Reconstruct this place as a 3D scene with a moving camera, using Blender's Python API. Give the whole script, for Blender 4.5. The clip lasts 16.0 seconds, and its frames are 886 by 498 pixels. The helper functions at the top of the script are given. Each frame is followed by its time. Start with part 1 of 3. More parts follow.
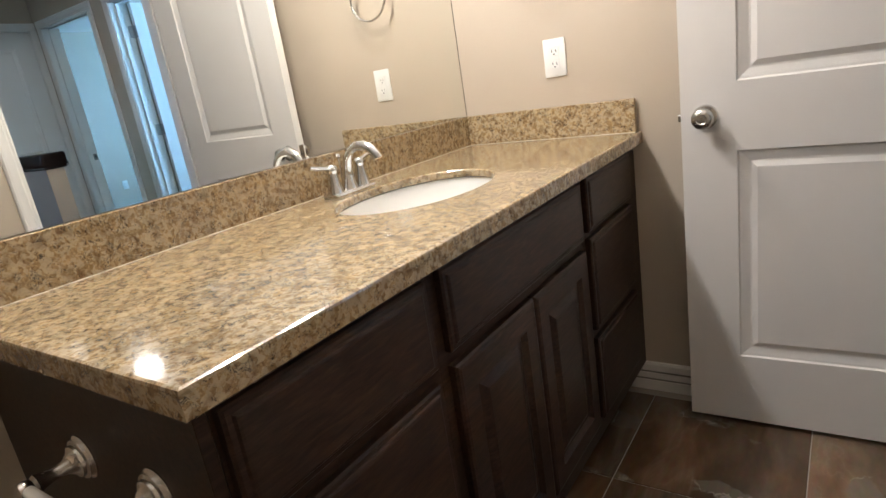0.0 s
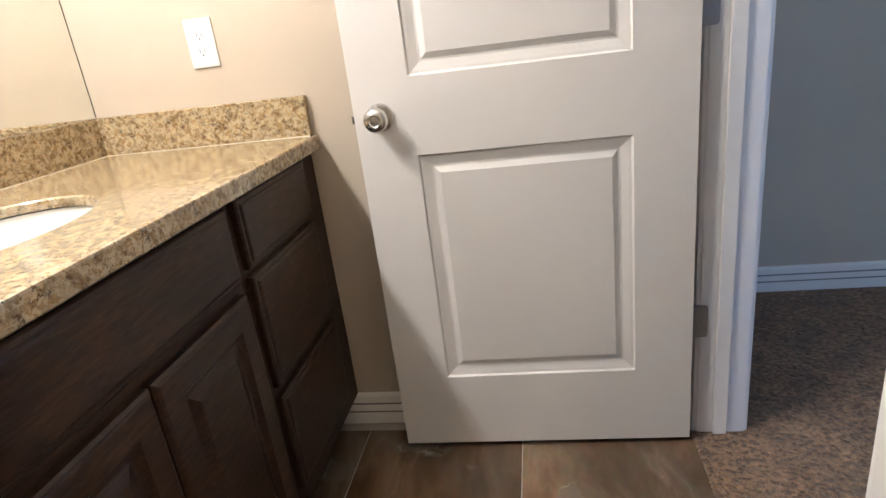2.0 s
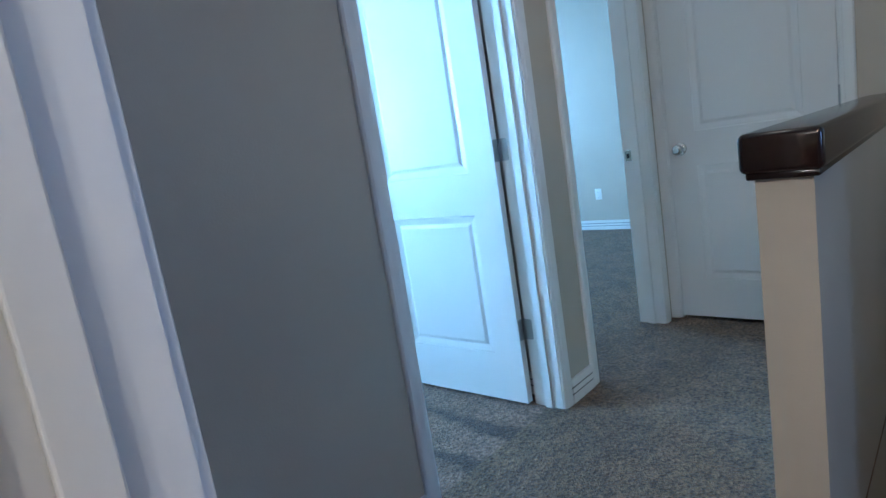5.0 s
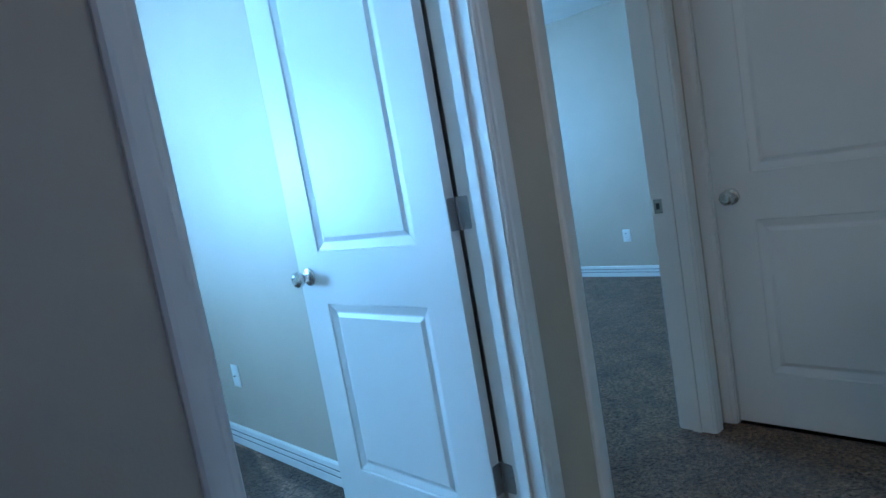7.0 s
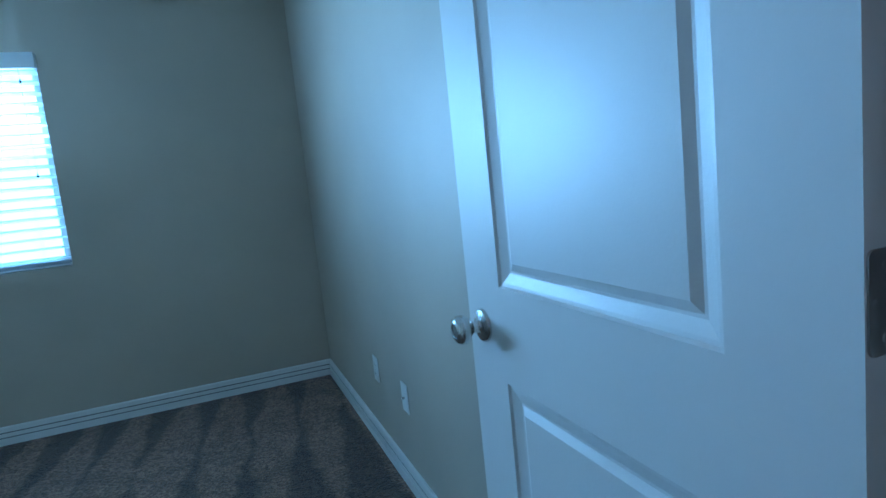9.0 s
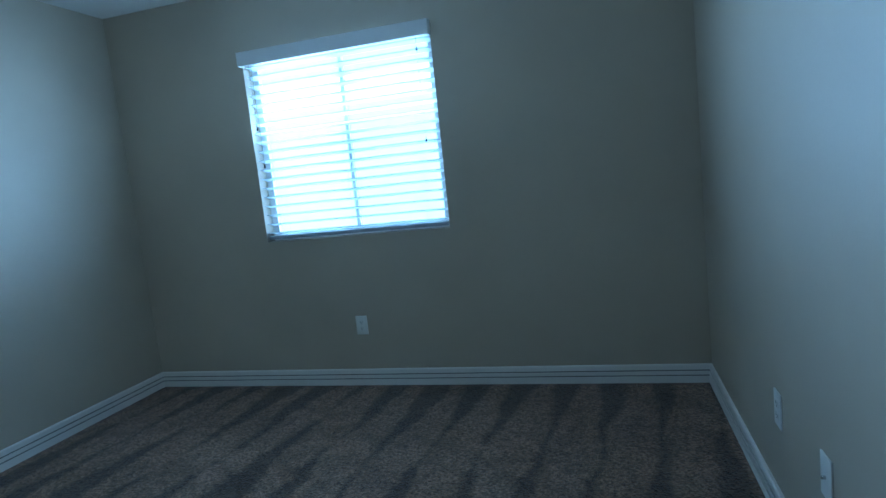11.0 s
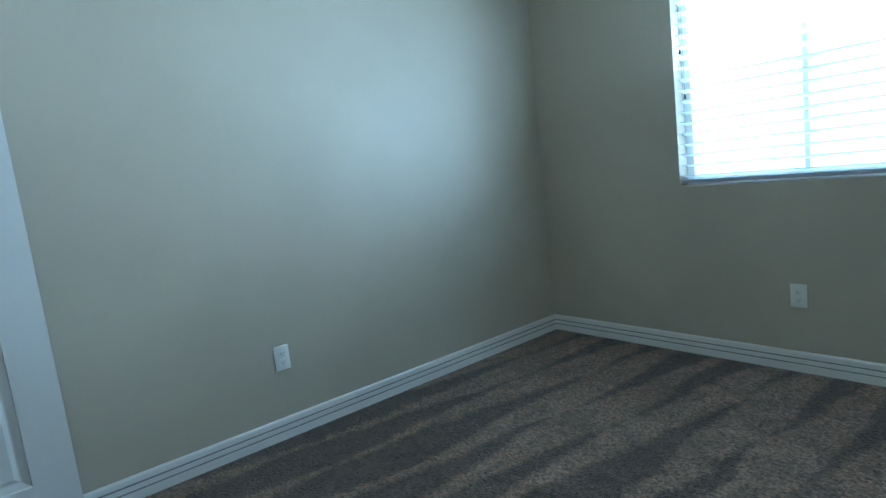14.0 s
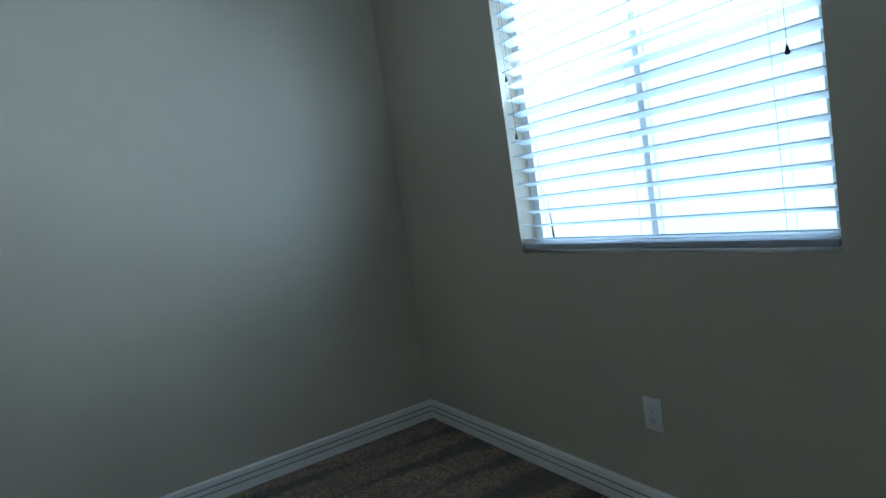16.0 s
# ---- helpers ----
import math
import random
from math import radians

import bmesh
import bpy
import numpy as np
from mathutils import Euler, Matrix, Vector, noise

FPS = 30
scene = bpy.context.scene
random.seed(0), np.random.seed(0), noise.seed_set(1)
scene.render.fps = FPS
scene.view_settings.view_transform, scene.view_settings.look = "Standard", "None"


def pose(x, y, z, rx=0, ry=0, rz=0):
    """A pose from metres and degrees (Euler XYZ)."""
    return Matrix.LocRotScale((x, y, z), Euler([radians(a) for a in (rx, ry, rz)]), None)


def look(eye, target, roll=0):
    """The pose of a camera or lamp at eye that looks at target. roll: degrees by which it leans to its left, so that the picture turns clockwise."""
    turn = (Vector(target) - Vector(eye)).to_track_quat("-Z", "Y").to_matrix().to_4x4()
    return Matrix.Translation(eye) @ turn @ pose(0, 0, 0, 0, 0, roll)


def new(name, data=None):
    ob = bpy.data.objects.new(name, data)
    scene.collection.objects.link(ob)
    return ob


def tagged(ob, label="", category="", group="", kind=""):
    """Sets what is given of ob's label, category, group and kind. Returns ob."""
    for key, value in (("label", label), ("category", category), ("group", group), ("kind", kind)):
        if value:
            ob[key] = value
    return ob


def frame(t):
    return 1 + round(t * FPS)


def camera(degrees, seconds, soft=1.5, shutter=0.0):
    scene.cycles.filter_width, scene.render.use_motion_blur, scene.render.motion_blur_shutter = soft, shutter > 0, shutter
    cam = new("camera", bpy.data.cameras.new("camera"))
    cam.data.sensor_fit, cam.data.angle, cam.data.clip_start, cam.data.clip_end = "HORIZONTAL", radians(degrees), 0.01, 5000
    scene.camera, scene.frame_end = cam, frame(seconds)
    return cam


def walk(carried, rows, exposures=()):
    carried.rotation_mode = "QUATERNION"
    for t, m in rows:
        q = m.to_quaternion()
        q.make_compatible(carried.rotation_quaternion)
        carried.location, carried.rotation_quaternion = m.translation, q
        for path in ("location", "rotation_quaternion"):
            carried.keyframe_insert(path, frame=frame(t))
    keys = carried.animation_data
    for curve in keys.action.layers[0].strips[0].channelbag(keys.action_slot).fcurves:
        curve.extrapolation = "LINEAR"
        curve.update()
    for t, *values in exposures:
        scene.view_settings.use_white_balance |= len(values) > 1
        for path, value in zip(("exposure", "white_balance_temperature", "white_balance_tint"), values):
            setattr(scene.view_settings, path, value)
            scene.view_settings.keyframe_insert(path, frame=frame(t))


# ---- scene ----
cam = camera(74.0, 16.0)
# seconds, eye, point looked at, roll
PATH = [
    (0, (1.283, 0.355, 1.132), (0.162, 1.917, 0.583), -9.0),
    (0.5, (1.296, 0.364, 1.095), (0.29, 1.952, 0.413), -9.1),
    (1, (1.357, 0.444, 1.105), (0.446, 2.046, 0.328), -9.6),
    (1.5, (1.357, 0.576, 1.089), (0.67, 2.305, 0.356), -8.5),
    (2, (1.323, 0.734, 1.093), (0.985, 2.584, 0.411), -7.2),
    (2.5, (1.304, 0.881, 1.093), (1.32, 2.777, 0.456), -7.0),
    (3, (1.27, 1.041, 1.095), (1.695, 2.901, 0.496), -8.2),
    (3.5, (1.351, 1.22, 1.096), (2.022, 3.014, 0.521), -9.2),
    (4, (1.427, 1.437, 1.106), (2.38, 3.108, 0.557), -8.5),
    (4.5, (1.521, 1.622, 1.121), (2.756, 3.122, 0.648), -8.4),
    (5, (1.673, 1.741, 1.134), (3.12, 3.08, 0.797), -9.1),
    (5.2, (1.747, 1.773, 1.144), (3.245, 3.065, 0.85), -9.6),
    (7.3, (2.609, 2.176, 1.184), (3.94, 3.653, 0.966), -9.7),
    (7.5, (2.7, 2.261, 1.174), (3.975, 3.787, 0.96), -9.3),
    (8, (2.853, 2.45, 1.177), (4.005, 4.07, 0.951), -7.9),
    (8.2, (2.907, 2.527, 1.187), (3.996, 4.188, 0.958), -7.3),
    (10.3, (3.246, 3.263, 1.245), (3.143, 5.243, 0.979), -5.8),
    (10.5, (3.234, 3.305, 1.24), (3.009, 5.275, 0.98), -5.8),
    (11, (3.215, 3.399, 1.226), (2.677, 5.31, 0.981), -6.1),
    (11.5, (3.145, 3.442, 1.176), (2.333, 5.259, 0.976), -5.9),
    (12, (3.09, 3.466, 1.186), (2.011, 5.139, 0.993), -6.7),
    (12.5, (3.055, 3.461, 1.192), (1.745, 4.961, 1.002), -7.0),
    (13, (2.994, 3.456, 1.177), (1.55, 4.825, 0.979), -7.1),
    (13.5, (2.842, 3.461, 1.209), (1.353, 4.769, 0.942), -6.1),
    (14, (2.808, 3.616, 1.185), (1.272, 4.866, 0.908), -6.6),
    (14.5, (2.918, 3.982, 1.178), (1.319, 5.158, 0.934), -7.3),
    (15, (2.924, 4.323, 1.198), (1.333, 5.514, 0.974), -7.9),
    (15.5, (2.999, 4.721, 1.194), (1.359, 5.851, 1.005), -8.4),
    (16, (3.034, 5.089, 1.205), (1.348, 6.152, 1.031), -8.4),
]
walk(cam, [(t, look(eye, target, roll)) for t, eye, target, roll in PATH],
     [(0.0, -0.2, 5800, 10), (0.5, 0.1, 5800, 10), (1.0, 0.5, 5800, 10), (1.5, 0.5, 5800, 10), (2.0, 0.35, 5800, 10), (2.5, 0.15, 5800, 10), (3.0, -0.05, 5800, 10), (3.5, -0.1, 5750, 10), (4.0, -0.15, 5600, 9), (4.5, -0.2, 5500, 9), (5.0, -0.1, 5400, 8), (7.5, -1.1, 5200, 6), (8.0, -1.3, 5200, 6), (10.5, -2.4, 5950, 12), (12.0, -2.05, 6400, 14), (13.0, -2.2, 7000, 15), (14.0, -1.7, 7500, 15), (14.5, -1.25, 7600, 15), (15.0, -1.45, 7800, 17), (16.0, -2.6, 8200, 23)])

# ---- light ----
world = bpy.data.worlds.new("sky")
scene.world = world
world.use_nodes = True
wn = world.node_tree.nodes
sky = wn.new("ShaderNodeTexSky")
sky.sky_type, sky.sun_disc, sky.sun_elevation, sky.sun_rotation = "NISHITA", False, radians(40), radians(170)
world.node_tree.links.new(sky.outputs[0], wn["Background"].inputs[0])
wn["Background"].inputs[1].default_value = 0.12


def lamp(name, kind, place, power, colour, size=0.1, size_y=None, towards=None):
    data = bpy.data.lights.new(name, kind)
    data.energy, data.color = power, colour
    ob = new(name, data)
    if kind == "AREA":
        data.shape, data.size, data.size_y = "RECTANGLE", size, size_y or size
        ob.matrix_world = look(place, towards)
    else:
        data.shadow_soft_size = size
        ob.location = place
    return ob


WARM, DAY = (1.0, 0.915, 0.80), (0.30, 0.625, 1.0)
for y in (1.05, 1.40, 1.75):
    lamp("vanity_bulb", "POINT", (0.25, y, 2.10), 37, WARM, 0.05)
lamp("hall_bulb", "POINT", (3.18, 2.28, 2.33), 4.5, (1.0, 0.90, 0.80), 0.10)
# daylight: a sky lamp outside the bedroom, the others in the window openings
lamp("bedroom_sky_light", "AREA", (1.765, 7.30, 2.05), 4700, DAY, 2.4, 2.9, (1.765, 0, 1.4))
# added fill at the blinds, aimed up to lift ceiling and walls
lamp("bedroom_window_fill", "AREA", (1.765, 6.672, 1.56), 163, DAY, 1.15, 0.80, (1.765, 0, 4.6))
lamp("second_bedroom_window_light", "AREA", (5.60, 6.775, 1.50), 120, DAY, 1.16, 1.08, (5.60, 0, 1.50))
# added lamp in an assumed, unseen window, for blue light on the hall wall
lamp("landing_fill_light", "AREA", (2.09, -1.55, 1.55), 23, (0.31, 0.52, 1.0), 0.44, 1.1, (2.09, 5, 1.3))
# weak added lamp for the stairwell side; its window is assumed too
lamp("stairwell_fill_light", "AREA", (3.95, 0.96, 1.35), 0.5, (0.50, 0.70, 1.0), 0.86, 1.0, (3.3, 4, 1.0))

# ---- materials ----
def material(name, colour=(0.5, 0.5, 0.5), rough=0.5, metal=0.0):
    m = bpy.data.materials.new(name)
    m.use_nodes = True
    b = m.node_tree.nodes["Principled BSDF"]
    b.inputs["Base Color"].default_value = (*colour, 1)
    b.inputs["Roughness"].default_value = rough
    b.inputs["Metallic"].default_value = metal
    return m, m.node_tree.nodes, m.node_tree.links, b


def texture(n, l, kind, scale, detail=2.0, vector=None, **more):
    t = n.new(kind)
    t.inputs["Scale"].default_value = scale
    if "Detail" in t.inputs:
        t.inputs["Detail"].default_value = detail
    for key, value in more.items():
        t.inputs[key].default_value = value
    if vector:
        l.new(vector, t.inputs["Vector"])
    return t


def ramp(n, l, value, stops):
    r = n.new("ShaderNodeValToRGB")
    e = r.color_ramp.elements
    e[0].position, e[0].color = stops[0][0], (*stops[0][1], 1)
    e[1].position, e[1].color = stops[-1][0], (*stops[-1][1], 1)
    for p, c in stops[1:-1]:
        e.new(p).color = (*c, 1)
    l.new(value, r.inputs[0])
    return r.outputs[0]


def mix(n, l, factor, a, b, blend="MIX"):
    m = n.new("ShaderNodeMix")
    m.data_type, m.blend_type = "RGBA", blend
    for socket, value in ((m.inputs["Factor"], factor), (m.inputs["A"], a), (m.inputs["B"], b)):
        if isinstance(value, (int, float)):
            socket.default_value = value
        elif isinstance(value, tuple):
            socket.default_value = (*value, 1)
        else:
            l.new(value, socket)
    return m.outputs["Result"]


def math_node(n, l, operation, a, b=None):
    m = n.new("ShaderNodeMath")
    m.operation = operation
    for i, value in enumerate((a, b)):
        if value is None:
            continue
        if isinstance(value, (int, float)):
            m.inputs[i].default_value = value
        else:
            l.new(value, m.inputs[i])
    return m.outputs[0]


def bump(n, l, b, height, strength, distance):
    t = n.new("ShaderNodeBump")
    t.inputs["Strength"].default_value, t.inputs["Distance"].default_value = strength, distance
    l.new(height, t.inputs["Height"])
    l.new(t.outputs[0], b.inputs["Normal"])


def place_of(n):
    return n.new("ShaderNodeNewGeometry").outputs["Position"]


def painted(name, colour, rough, grain, strength, spread=0.06):
    """Paint with a fine relief and a slow drift of tone."""
    m, n, l, b = material(name, colour, rough)
    p = place_of(n)
    slow = texture(n, l, "ShaderNodeTexNoise", 1.7, 3, p)
    dark = tuple(c * (1 - spread) for c in colour)
    light = tuple(min(1, c * (1 + spread)) for c in colour)
    l.new(ramp(n, l, slow.outputs[0], [(0.3, dark), (0.7, light)]), b.inputs["Base Color"])
    fine = texture(n, l, "ShaderNodeTexNoise", grain, 4, p)
    bump(n, l, b, fine.outputs[0], strength, 0.002)
    return m


wall_paint = painted("wall_paint", (0.48, 0.408, 0.322), 0.46, 160, 0.25)
ceiling_paint = painted("ceiling_paint", (0.80, 0.775, 0.73), 0.8, 90, 0.5)
trim_paint = painted("trim_paint", (0.76, 0.735, 0.70), 0.34, 60, 0.05, 0.03)
door_paint = painted("door_paint", (0.72, 0.69, 0.66), 0.38, 220, 0.10, 0.02)


def make_granite():
    """Golden crystals in clouds of ochre and cream, with dark squiggles of mica and a fine grain."""
    m, n, l, b = material("granite", rough=0.12)
    p = place_of(n)
    warp = texture(n, l, "ShaderNodeTexNoise", 70, 3, p)
    bent = mix(n, l, 0.016, p, warp.outputs["Color"], "ADD")
    crystals = texture(n, l, "ShaderNodeTexVoronoi", 135, vector=bent)
    pick = n.new("ShaderNodeSeparateColor")
    l.new(crystals.outputs["Color"], pick.inputs[0])
    colour = ramp(n, l, pick.outputs[0], [(0.05, (0.110, 0.068, 0.032)), (0.22, (0.185, 0.122, 0.058)), (0.50, (0.265, 0.188, 0.096)), (0.78, (0.335, 0.250, 0.142)), (0.96, (0.38, 0.315, 0.215))])
    cloud = texture(n, l, "ShaderNodeTexNoise", 42, 5, p, Distortion=0.8)
    tint = ramp(n, l, cloud.outputs[0], [(0.34, (0.60, 0.53, 0.44)), (0.48, (0.96, 0.94, 0.90)), (0.66, (1.20, 1.15, 1.04))])
    colour = mix(n, l, 0.95, colour, tint, "MULTIPLY")
    fine = texture(n, l, "ShaderNodeTexVoronoi", 300, vector=bent)
    grain = n.new("ShaderNodeSeparateColor")
    l.new(fine.outputs["Color"], grain.inputs[0])
    grit = ramp(n, l, grain.outputs[1], [(0.05, (0.45, 0.42, 0.40)), (0.25, (0.92, 0.91, 0.90)), (0.95, (1.12, 1.10, 1.08))])
    colour = mix(n, l, 0.8, colour, grit, "MULTIPLY")
    vein = texture(n, l, "ShaderNodeTexNoise", 88, 4, p, Distortion=1.6)
    near = math_node(n, l, "ABSOLUTE", math_node(n, l, "SUBTRACT", vein.outputs[0], 0.5))
    line = ramp(n, l, near, [(0.012, (1, 1, 1)), (0.040, (0, 0, 0))])
    gate = texture(n, l, "ShaderNodeTexNoise", 60, 3, p)
    allow = ramp(n, l, gate.outputs[0], [(0.50, (0, 0, 0)), (0.60, (0.92, 0.92, 0.92))])
    flecks = mix(n, l, 1.0, line, allow, "MULTIPLY")
    colour = mix(n, l, flecks, colour, (0.026, 0.021, 0.018))
    l.new(colour, b.inputs["Base Color"])
    b.inputs["Coat Weight"].default_value = 0.35
    b.inputs["Coat Roughness"].default_value = 0.03
    return m


def make_dark_wood():
    m, n, l, b = material("dark_stained_wood", rough=0.36)
    p = place_of(n)
    stretch = n.new("ShaderNodeMapping")
    stretch.inputs["Scale"].default_value = (9, 1.2, 9)
    l.new(p, stretch.inputs["Vector"])
    grain = texture(n, l, "ShaderNodeTexNoise", 14, 6, stretch.outputs[0], Distortion=0.8)
    blotch = texture(n, l, "ShaderNodeTexNoise", 5, 3, p)
    base = ramp(n, l, grain.outputs[0], [(0.3, (0.015, 0.0080, 0.0050)), (0.55, (0.036, 0.0190, 0.0115)), (0.8, (0.064, 0.035, 0.021))])
    stain = ramp(n, l, blotch.outputs[0], [(0.3, (0.7, 0.68, 0.66)), (0.7, (1.2, 1.1, 1.05))])
    l.new(mix(n, l, 1.0, base, stain, "MULTIPLY"), b.inputs["Base Color"])
    b.inputs["Specular IOR Level"].default_value = 0.25
    bump(n, l, b, grain.outputs[0], 0.08, 0.002)
    return m


def make_tile():
    m, n, l, b = material("slate_tile", rough=0.24)
    p = place_of(n)
    info = n.new("ShaderNodeObjectInfo")
    shift = n.new("ShaderNodeVectorMath")
    shift.operation = "MULTIPLY_ADD"
    l.new(info.outputs["Random"], shift.inputs[0])
    shift.inputs[1].default_value = (7, 3, 5)
    l.new(p, shift.inputs[2])
    stretch = n.new("ShaderNodeMapping")
    stretch.inputs["Scale"].default_value = (1.0, 0.36, 1.0)
    stretch.inputs["Rotation"].default_value = (0, 0, 0.5)
    l.new(shift.outputs[0], stretch.inputs["Vector"])
    cloud = texture(n, l, "ShaderNodeTexNoise", 7, 8, stretch.outputs[0], Distortion=0.45)
    fine = texture(n, l, "ShaderNodeTexNoise", 55, 4, stretch.outputs[0])
    base = ramp(n, l, cloud.outputs[0], [(0.28, (0.046, 0.030, 0.019)), (0.45, (0.080, 0.051, 0.031)), (0.56, (0.108, 0.070, 0.043)), (0.70, (0.152, 0.108, 0.072)), (0.80, (0.085, 0.058, 0.039))])
    veins = texture(n, l, "ShaderNodeTexNoise", 5.5, 7, stretch.outputs[0], Distortion=0.9)
    gap = math_node(n, l, "ABSOLUTE", math_node(n, l, "SUBTRACT", veins.outputs[0], 0.56))
    vein = ramp(n, l, gap, [(0.0, (0.11, 0.11, 0.11)), (0.02, (0.05, 0.05, 0.05)), (0.06, (0, 0, 0))])
    tone = mix(n, l, vein, base, (0.36, 0.31, 0.25))
    rust = texture(n, l, "ShaderNodeTexNoise", 3.2, 4, shift.outputs[0])
    warm = ramp(n, l, rust.outputs[0], [(0.42, (0.92, 0.96, 1.0)), (0.60, (1.18, 1.0, 0.86))])
    tone = mix(n, l, 0.8, tone, warm, "MULTIPLY")
    flake = texture(n, l, "ShaderNodeTexNoise", 3.4, 5, shift.outputs[0], Distortion=0.35)
    inside = ramp(n, l, flake.outputs[0], [(0.585, (0, 0, 0)), (0.605, (0.55, 0.55, 0.55))])
    tone = mix(n, l, inside, tone, (0.140, 0.118, 0.092))
    chips = texture(n, l, "ShaderNodeTexVoronoi", 7, vector=mix(n, l, 0.05, shift.outputs[0], fine.outputs["Color"], "ADD"))
    chips.feature = "DISTANCE_TO_EDGE"
    crack = chips.outputs["Distance"]
    rim = ramp(n, l, crack, [(0.006, (1, 1, 1)), (0.030, (0, 0, 0))])
    around = ramp(n, l, flake.outputs[0], [(0.575, (0, 0, 0)), (0.62, (0.42, 0.42, 0.42))])
    tone = mix(n, l, mix(n, l, 1.0, rim, around, "MULTIPLY"), tone, (0.36, 0.32, 0.26))
    l.new(mix(n, l, 0.25, tone, fine.outputs["Color"], "SOFT_LIGHT"), b.inputs["Base Color"])
    bump(n, l, b, cloud.outputs[0], 0.25, 0.004)
    return m


def make_carpet(marks, deep):
    """Loop pile; marks: the wedges that a vacuum cleaner leaves in the nap."""
    m, n, l, b = material("carpet", rough=1.0)
    p = place_of(n)
    warp = texture(n, l, "ShaderNodeTexNoise", 60, 2, p)
    bent = mix(n, l, 0.012, p, warp.outputs["Color"], "ADD")
    tuft = texture(n, l, "ShaderNodeTexVoronoi", 88, vector=bent)
    yarn = n.new("ShaderNodeSeparateColor")
    l.new(tuft.outputs["Color"], yarn.inputs[0])
    speck = texture(n, l, "ShaderNodeTexNoise", 75, 4, p)
    lay = texture(n, l, "ShaderNodeTexNoise", 5.5, 4, p, Distortion=1.5)
    colour = ramp(n, l, yarn.outputs[0], [(0.10, tuple(c * d for c, d in zip((0.060, 0.041, 0.029), deep))), (0.45, tuple(c * d for c, d in zip((0.110, 0.077, 0.054), deep))), (0.75, tuple(c * d for c, d in zip((0.158, 0.112, 0.078), deep))), (0.95, tuple(c * d for c, d in zip((0.235, 0.172, 0.122), deep)))])
    clump = ramp(n, l, speck.outputs[0], [(0.34, (0.50, 0.49, 0.48)), (0.50, (0.96, 0.96, 0.96)), (0.68, (1.42, 1.40, 1.36))])
    colour = mix(n, l, 0.9, colour, clump, "MULTIPLY")
    tone = ramp(n, l, lay.outputs[0], [(0.35, (0.70, 0.70, 0.70)), (0.62, (1.15, 1.15, 1.15))])
    colour = mix(n, l, 0.9, colour, tone, "MULTIPLY")
    if marks:
        wob = texture(n, l, "ShaderNodeTexNoise", 1.6, 2, p)
        split = n.new("ShaderNodeSeparateXYZ")
        l.new(p, split.inputs[0])
        across = math_node(n, l, "ADD", split.outputs["X"], math_node(n, l, "MULTIPLY", wob.outputs[0], 0.16))
        across = math_node(n, l, "ADD", across, math_node(n, l, "MULTIPLY", split.outputs["Y"], -0.10))
        cell = math_node(n, l, "DIVIDE", across, 0.25)
        tri = math_node(n, l, "MULTIPLY", math_node(n, l, "PINGPONG", cell, 0.5), 2.0)
        row = math_node(n, l, "FLOOR", cell)
        seed = n.new("ShaderNodeTexWhiteNoise")
        seed.noise_dimensions = "1D"
        l.new(row, seed.inputs["W"])
        along = math_node(n, l, "ADD", math_node(n, l, "DIVIDE", split.outputs["Y"], 1.25), math_node(n, l, "MULTIPLY", seed.outputs[0], 0.55))
        taper = math_node(n, l, "PINGPONG", along, 1.0)
        ragged = texture(n, l, "ShaderNodeTexNoise", 16, 3, p)
        edge = math_node(n, l, "ADD", math_node(n, l, "SUBTRACT", tri, taper), math_node(n, l, "MULTIPLY", math_node(n, l, "SUBTRACT", ragged.outputs[0], 0.5), 0.5))
        lean = ramp(n, l, math_node(n, l, "ADD", edge, 0.5), [(0.36, (1.55, 1.55, 1.55)), (0.64, (0.62, 0.62, 0.62))])
        colour = mix(n, l, 1.0, colour, lean, "MULTIPLY")
    l.new(colour, b.inputs["Base Color"])
    b.inputs["Sheen Weight"].default_value = 0.15
    height = math_node(n, l, "ADD", tuft.outputs["Distance"], math_node(n, l, "MULTIPLY", speck.outputs[0], 0.8))
    bump(n, l, b, height, 1.0, 0.010)
    return m


def make_metal(name, colour, rough):
    m, n, l, b = material(name, colour, rough, 1.0)
    smear = texture(n, l, "ShaderNodeTexNoise", 60, 3, place_of(n))
    r = n.new("ShaderNodeMapRange")
    r.inputs[3].default_value, r.inputs[4].default_value = rough * 0.8, rough * 1.3
    l.new(smear.outputs[0], r.inputs[0])
    l.new(r.outputs[0], b.inputs["Roughness"])
    return m


granite, dark_wood, slate_tile = make_granite(), make_dark_wood(), make_tile()
carpet_hall, carpet_bedroom = make_carpet(False, (0.98, 0.78, 0.60)), make_carpet(True, (0.84, 0.68, 0.65))
chrome = make_metal("chrome", (0.72, 0.73, 0.75), 0.05)
nickel = make_metal("satin_nickel", (0.62, 0.60, 0.57), 0.24)
steel = make_metal("dull_hinge_steel", (0.40, 0.395, 0.39), 0.42)
porcelain = painted("porcelain", (0.86, 0.85, 0.82), 0.12, 30, 0.0, 0.01)
plastic = painted("white_plastic", (0.80, 0.79, 0.76), 0.32, 40, 0.0, 0.01)
dark_slot = material("dark_slot", (0.02, 0.02, 0.02), 0.7)[0]
grout = painted("grout", (0.30, 0.26, 0.22), 0.9, 200, 0.4, 0.15)
caulk = painted("caulk", (0.55, 0.48, 0.38), 0.35, 80, 0.1, 0.04)
# grey for the baseboard grooves, shade put into the colour
groove_shade = painted("groove_shade_grey", (0.24, 0.23, 0.22), 0.95, 120, 0.3, 0.2)
seam_black = material("seam_black_matte", (0.015, 0.015, 0.015), 0.8)[0]
